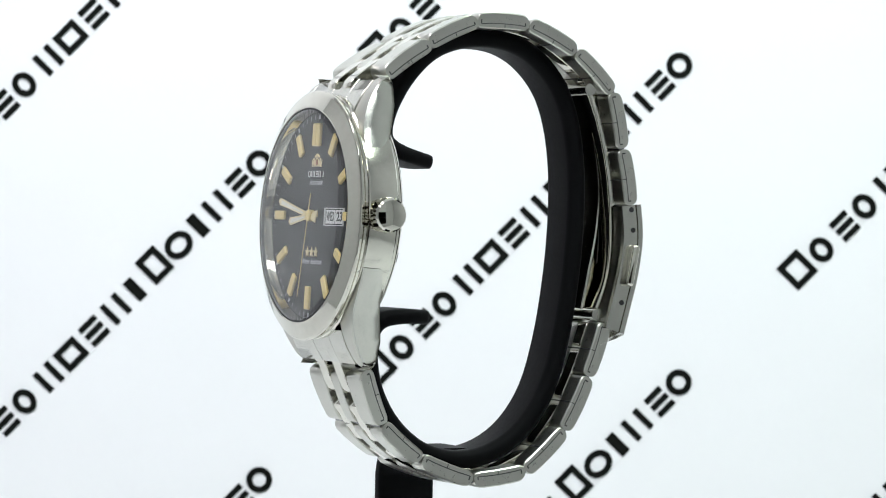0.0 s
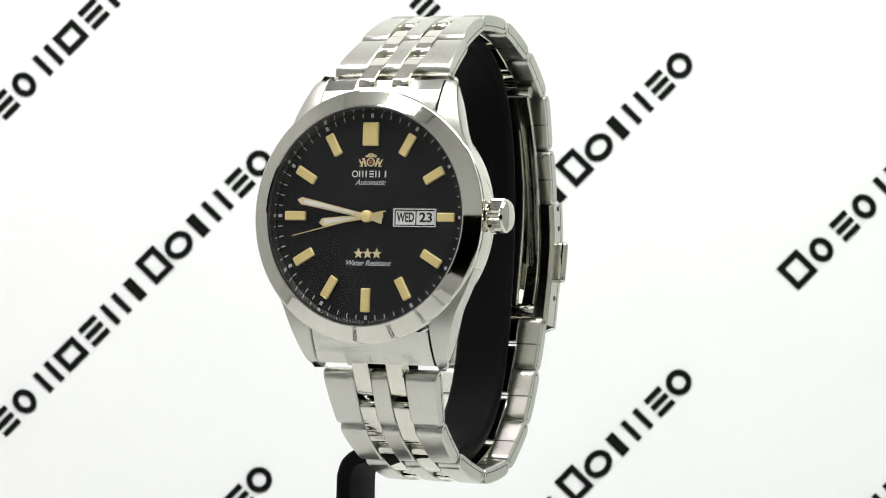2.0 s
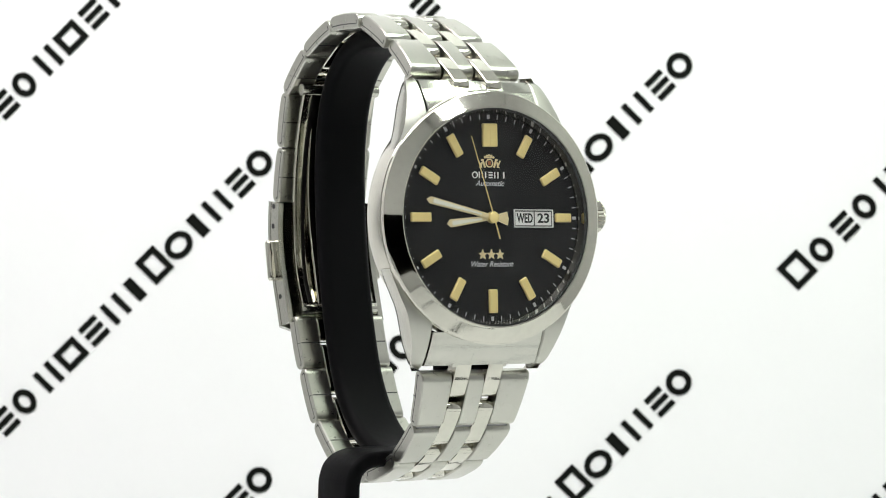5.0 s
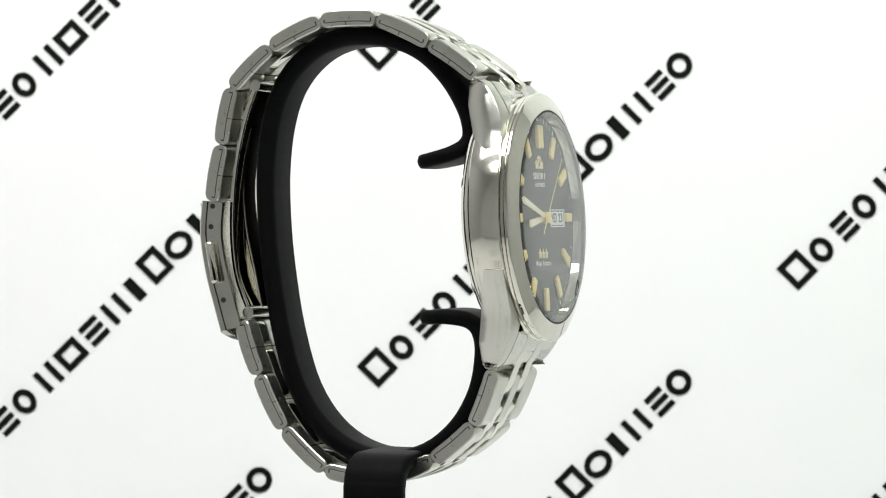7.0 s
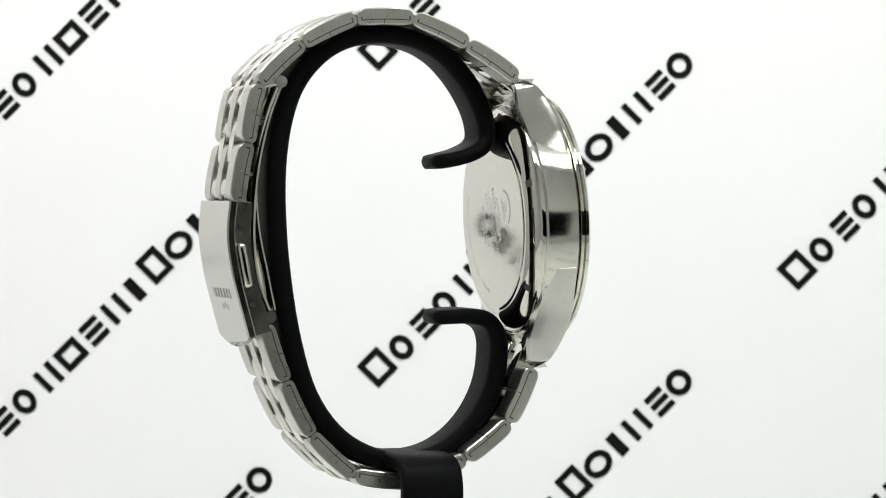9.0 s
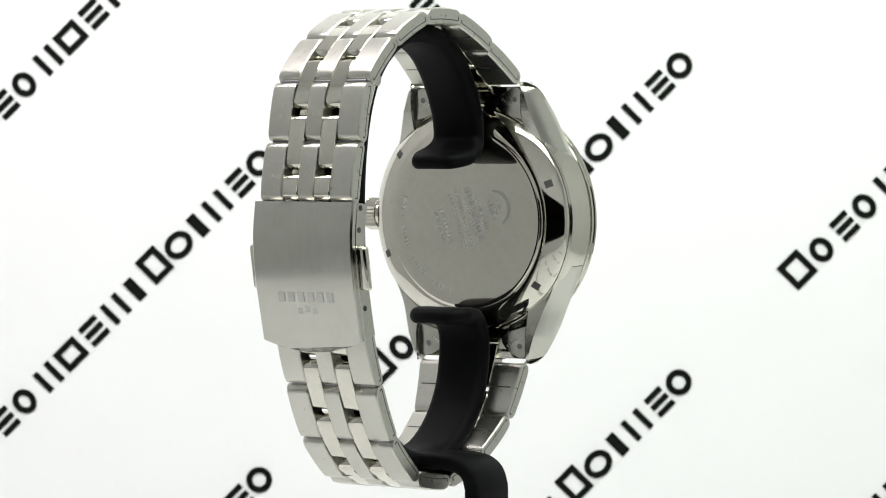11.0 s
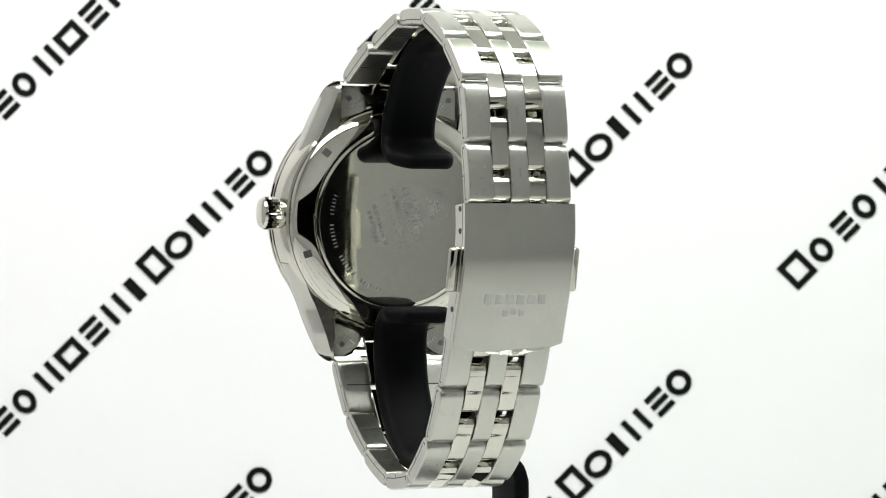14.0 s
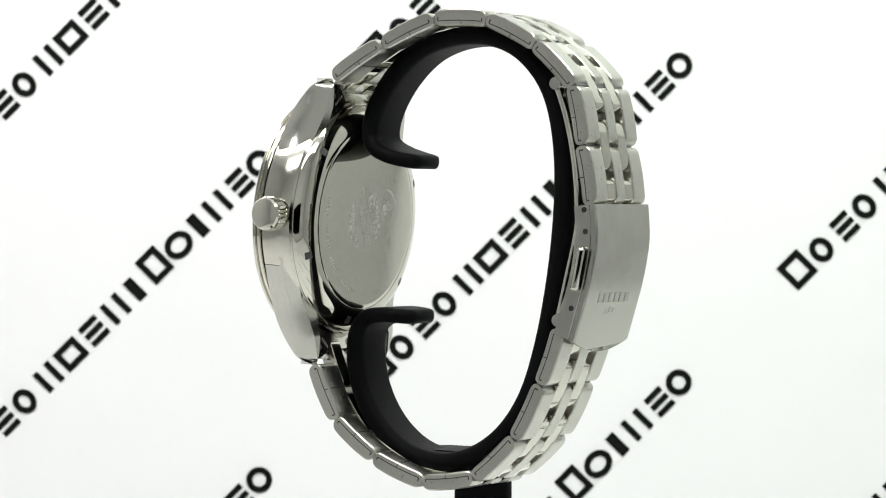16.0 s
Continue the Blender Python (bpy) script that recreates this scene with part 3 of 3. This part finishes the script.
def build_chain(joints, widths):
    for i in range(len(joints) - 1):
        m, ln = chord(joints[i], joints[i + 1])
        flip = m.to_3x3().col[0].x < 0
        wa, wb = widths[i], widths[i + 1]
        ln -= 0.22
        ca = cb = 1.45
        ia = ib = 4.33
        link = part("bracelet_link", piece(ln, -ca, ca, -cb, cb, 2.45, 0.12), link_steel, watch, "five-piece steel bracelet link", m)
        part("outer_piece", piece(ln, -wa / 2, -ia, -wb / 2, -ib, 2.5, 0.2), link_steel, link, "brushed outer piece")
        part("outer_piece", piece(ln, ia, wa / 2, ib, wb / 2, 2.5, 0.2), link_steel, link, "brushed outer piece")
        for s in (-1, 1):
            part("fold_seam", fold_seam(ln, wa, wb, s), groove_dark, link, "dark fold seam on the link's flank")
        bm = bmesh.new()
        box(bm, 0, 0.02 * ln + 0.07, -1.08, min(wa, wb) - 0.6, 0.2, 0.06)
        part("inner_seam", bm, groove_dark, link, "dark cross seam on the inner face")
    for i in range(len(joints)):
        a = joints[max(i - 1, 0)].lerp(joints[i], 0.5) if i else joints[0] - (joints[1] - joints[0]) * 0.45
        b = joints[i].lerp(joints[min(i + 1, len(joints) - 1)], 0.5) if i < len(joints) - 1 else joints[-1] + (joints[-1] - joints[-2]) * 0.45
        clasp_end = i == (len(joints) - 1 if joints is UPPER else 0)
        if clasp_end:
            a, b = (a, joints[i]) if joints is UPPER else (joints[i], b)
        m, ln = chord(a, b)
        bow = 0 if clasp_end else (joints[i] - (a + b) / 2).length * 0.5
        m = m @ Matrix.Translation((0, 0, bow - 0.08))
        c, e = 1.51, 4.27
        for s in (-1, 1):
            q = sorted((s * c, s * e))
            part("polished_piece", piece(min(ln, 8.9) - (0.5 if clasp_end else 0.6), q[0], q[1], q[0], q[1], 2.3, 0.12), polished, watch, "polished bracelet bridge piece", m)
    for i in range(1, len(joints) - 1):
        bm = bmesh.new()
        m, ln = chord(joints[i - 1], joints[i + 1])
        m.translation = Vector((skew(joints[i]), joints[i].y, joints[i].z))
        bmesh.ops.create_cone(bm, cap_ends=True, segments=12, radius1=0.45, radius2=0.45, depth=widths[i] - 1.2, matrix=Matrix.Rotation(radians(90), 4, "Y"))
        part("link_pin", bm, dark_gap, watch, "dark cross pin in the bracelet joint", m)


build_chain(UPPER, (19.7, 17.8, 16.6, 16.5, 16.5, 16.5, 16.5, 16.5))
build_chain(LOWER, (16.5, 16.5, 16.5, 16.4, 16.3, 16.4, 17.6, 19.6))

# folding clasp
CLASP = [Vector((0, *p)) for p in ((32.6, 0.5), (32.95, -4.6), (32.1, -10.25), (30.8, -15.1), (29.5, -19.6))]
bm = bmesh.new()
line = smooth_path(CLASP, 5)
nl = len(line)
for a0, a1, b0, b1 in ((-9.0, 9.0, 0.75, 1.75), (-9.0, -8.1, -1.9, 0.75), (8.1, 9.0, -1.9, 0.75)):
    rows = []
    for i, p in enumerate(line):
        t = (line[min(i + 1, nl - 1)] - line[max(i - 1, 0)]).normalized()
        out = Vector((0, -t.z, t.y))
        if out.dot(p - CENTRE) < 0:
            out = -out
        e = 0.25
        top = [(a0 + e + (a1 - a0 - 2 * e) * k / 12, b1) for k in range(13)]
        low = [(a1 - (a1 - a0) * k / 12, b0) for k in range(13)]
        sec = [(a0, b1 - e)] + top + [(a1, b1 - e)] + low
        bulge = 1.8 if (i == nl - 1 and b0 > 0) else 0
        row = []
        for a, b in sec:
            ext = t * bulge * (1 - (a / 9.0) ** 2)
            row.append(Vector((skew(p) + a, p.y, p.z)) + out * b + ext)
        rows.append(row)
    loft(bm, rows)
    if b0 > 0:
        clasp = part("clasp", bm, brushed, watch, "brushed steel folding clasp cover with push buttons")
    else:
        part("side_flange", bm, satin, clasp, "folded side of the clasp cover")
    bm = bmesh.new()
bm.free()


def clasp_frame(k):
    p = line[k]
    t = (line[min(k + 1, nl - 1)] - line[max(k - 1, 0)]).normalized()
    out = Vector((0, -t.z, t.y))
    if out.dot(p - CENTRE) < 0:
        out = -out
    m = Matrix((t.cross(out), t, out)).transposed().to_4x4()
    m.translation = Vector((skew(p), p.y, p.z))
    return m


for s in (-1, 1):
    bm = bmesh.new()
    box(bm, s * 9.6, 0, -0.25, 2.0, 6.8, 1.3, 0.6, 4)
    part("push_button", bm, polished, clasp, "polished oval release button", clasp_frame(9))
    for k in (1, 4, 15):
        bm = bmesh.new()
        bmesh.ops.create_cone(bm, cap_ends=True, segments=16, radius1=0.42, radius2=0.42, depth=0.06, matrix=Matrix.Translation((s * 9.02, 0, -0.25)) @ Matrix.Rotation(radians(90), 4, "Y"))
        part("pin_hole", bm, black_ink, clasp, "small dark pin hole", clasp_frame(k))
bm = bmesh.new()
for k in range(6):
    box(bm, -4.4 + k * 1.75, -0.2, 1.78, 1.15, 1.5, 0.1, 0.02, 1)
for k in range(3):
    box(bm, -1.3 + k * 1.3, 2.0 - 0.3 * (k == 1), 1.74, 0.8, 0.9, 0.1, 0.02, 1)
part("engraving", bm, engraved, clasp, "shallow etched brand shapes", clasp_frame(13))

blade = smooth_path([Vector((0, *p)) for p in ((26.0, 18.6), (27.7, 14.0), (29.1, 8.2), (29.9, 2.0), (30.05, -5.0), (29.3, -11.2), (27.5, -16.0))], 5)
bm = bmesh.new()
sweep(bm, [Vector((skew(p), p.y, p.z)) for p in blade], lambda i, n: rounded(13.5, 0.9, 0.2, 2), (1, 0, 0))
fold = part("fold_blade", bm, polished, watch, "curved steel folding blade under the clasp")
bm = bmesh.new()
slot = blade[7:24]
for x in (-3.2, 3.2):
    rows = []
    for k, p in enumerate(slot):
        t = (slot[min(k + 1, 16)] - slot[max(k - 1, 0)]).normalized()
        inward = Vector((0, t.z, -t.y))
        inward = inward if inward.dot(CENTRE - p) > 0 else -inward
        q = Vector((skew(p) + x, p.y, p.z)) + inward * 0.43
        rows.append([q - Vector((0.16, 0, 0)), q + Vector((0.16, 0, 0)), q + Vector((0.16, 0, 0)) + inward * 0.04, q - Vector((0.16, 0, 0)) + inward * 0.04])
    loft(bm, rows)
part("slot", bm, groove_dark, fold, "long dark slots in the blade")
blade = smooth_path([Vector((0, *p)) for p in ((27.9, 12.9), (29.1, 4.0), (28.7, -3.2), (27.2, -10.3), (25.9, -16.1))], 5)
bm = bmesh.new()
sweep(bm, [Vector((skew(p), p.y, p.z)) for p in blade], lambda i, n: rounded(9.0, 0.7, 0.2, 2), (1, 0, 0))
part("fold_blade", bm, polished, watch, "inner polished folding blade")
for q in (Vector((0, 26.0, 18.9)), Vector((0, 27.2, -17.0))):
    bm = bmesh.new()
    bmesh.ops.create_cone(bm, cap_ends=True, segments=16, radius1=0.95, radius2=0.95, depth=14.2, matrix=Matrix.Translation((skew(q), q.y, q.z)) @ Matrix.Rotation(radians(90), 4, "Y"))
    part("hinge", bm, satin, watch, "round steel hinge of the folding clasp")

# ---- the display stand ----
stand = new("display_stand")
stand.location = AXIS
tagged(stand, "black rubber open loop holder on a bent flat post", "display stand")
LOOP = ((0.2, 6.9), (-2.7, 7.4), (-5.8, 8.3), (-8.1, 9.7), (-8.7, 12.0), (-7.7, 15.7), (-5.0, 20.1), (-1.2, 23.85), (3.2, 26.0), (8.6, 26.8), (14.0, 26.1), (18.6, 23.65), (22.4, 19.3),
        (24.6, 13.5), (25.6, 5.7), (25.4, -3.25), (24.4, -12.2), (22.7, -21.1), (20.1, -29.1), (16.0, -35.0), (10.7, -38.6), (4.5, -39.9), (-1.8, -38.4), (-6.9, -34.3), (-10.1, -28.7),
        (-11.1, -22.9), (-10.5, -19.4), (-8.7, -17.6), (-5.6, -17.1), (-2.9, -17.2), (-0.3, -17.4))
loop = smooth_path([Vector((0, *p)) for p in LOOP], 4)
loop = [Vector((skew(p) - 0.3, p.y, p.z)) for p in loop]


def loop_section(i, n):
    f = i / (n - 1)
    d = min(f, 1 - f)
    thick = 2.3 + 0.8 * min(1, max(0, d - 0.05) / 0.12)
    wide = 9.0 + 2.2 * max(0, 1 - abs(d - 0.05) / 0.07)
    if d < 0.012:
        thick *= 0.5 + 0.5 * math.sqrt(d / 0.012)
    if d < 0.04:
        wide *= 0.55 + 0.45 * math.sqrt(d / 0.04)
    return rounded(wide, thick, thick * 0.48, 5)


bm = bmesh.new()
sweep(bm, loop, loop_section, (1, 0, 0))
part("loop", bm, rubber, stand, "black rubber open loop with curled lips", None, 60)
post = smooth_path([(1.5, 3.1, -39.35), (-4, 3.1, -39.35), (-8.6, 3.1, -39.4), (-10.9, 3.1, -39.75), (-12.65, 3.1, -40.85), (-13.45, 3.1, -42.65), (-13.65, 3.1, -45.2), (-13.7, 3.1, -60), (-13.7, 3.1, -119.8)], 6)
bm = bmesh.new()
sweep(bm, post, lambda i, n: rounded(9.8, 2.5, 0.8, 3), (0, 1, 0))
part("post", bm, rubber, stand, "flat black bent post", None, 60)

bm = bmesh.new()
loft(bm, [[(r * math.cos(radians(5 * k)), r * math.sin(radians(5 * k)), z) for k in range(72)] for r, z in ((25.6, -119.9), (26, -119.5), (26, -117.2), (25.4, -116.6), (24, -116.4))])
part("base", bm, rubber, stand, "flat round black base plate", None, 40)

# ---- movement: the stand turns, carrying the watch; the hands run ----
TURN = [(0.0, -63.77), (0.5, -53.62), (1.0, -43.9), (1.5, -34.6), (2.0, -25.91), (2.5, -16.74), (3.0, -6.41), (3.5, 3.4), (4.0, 12.78), (4.2, 16.42), (6.3, 57.16), (6.5, 60.84),
        (7.0, 70.34), (7.5, 80.05), (8.0, 89.65), (8.5, 99.02), (9.0, 108.5), (11.3, 152.81), (11.5, 156.35), (12.0, 164.68), (12.5, 173.73), (13.0, 183.72), (13.5, 194.18),
        (14.0, 203.43), (14.5, 212.24), (15.0, 221.37), (15.5, 231.6), (16.0, 239.92)]


def motions():
    rows = [(t, Matrix.Translation(AXIS) @ Matrix.Rotation(radians(a), 4, "Z")) for t, a in TURN]
    walk(watch, rows)
    walk(stand, rows)
    seconds = [(0, 190), (0.5, 207), (1.5, 241), (3.5, 298), (5.2, 349), (7.0, 403), (9.0, 463), (11.0, 523), (13.0, 583), (14.5, 628), (16.0, 673)]
    walk(second_hand, [(t, mm(CASE) @ Matrix.Rotation(radians(a), 4, "Y")) for t, a in seconds])
    walk(minute_hand, [(t, mm(CASE) @ Matrix.Rotation(radians(280.6 + 0.48 * t), 4, "Y")) for t in (0, 8, 16)])
    walk(hour_hand, [(t, mm(CASE) @ Matrix.Rotation(radians(262.7 + 0.04 * t), 4, "Y")) for t in (0, 8, 16)])


motions()
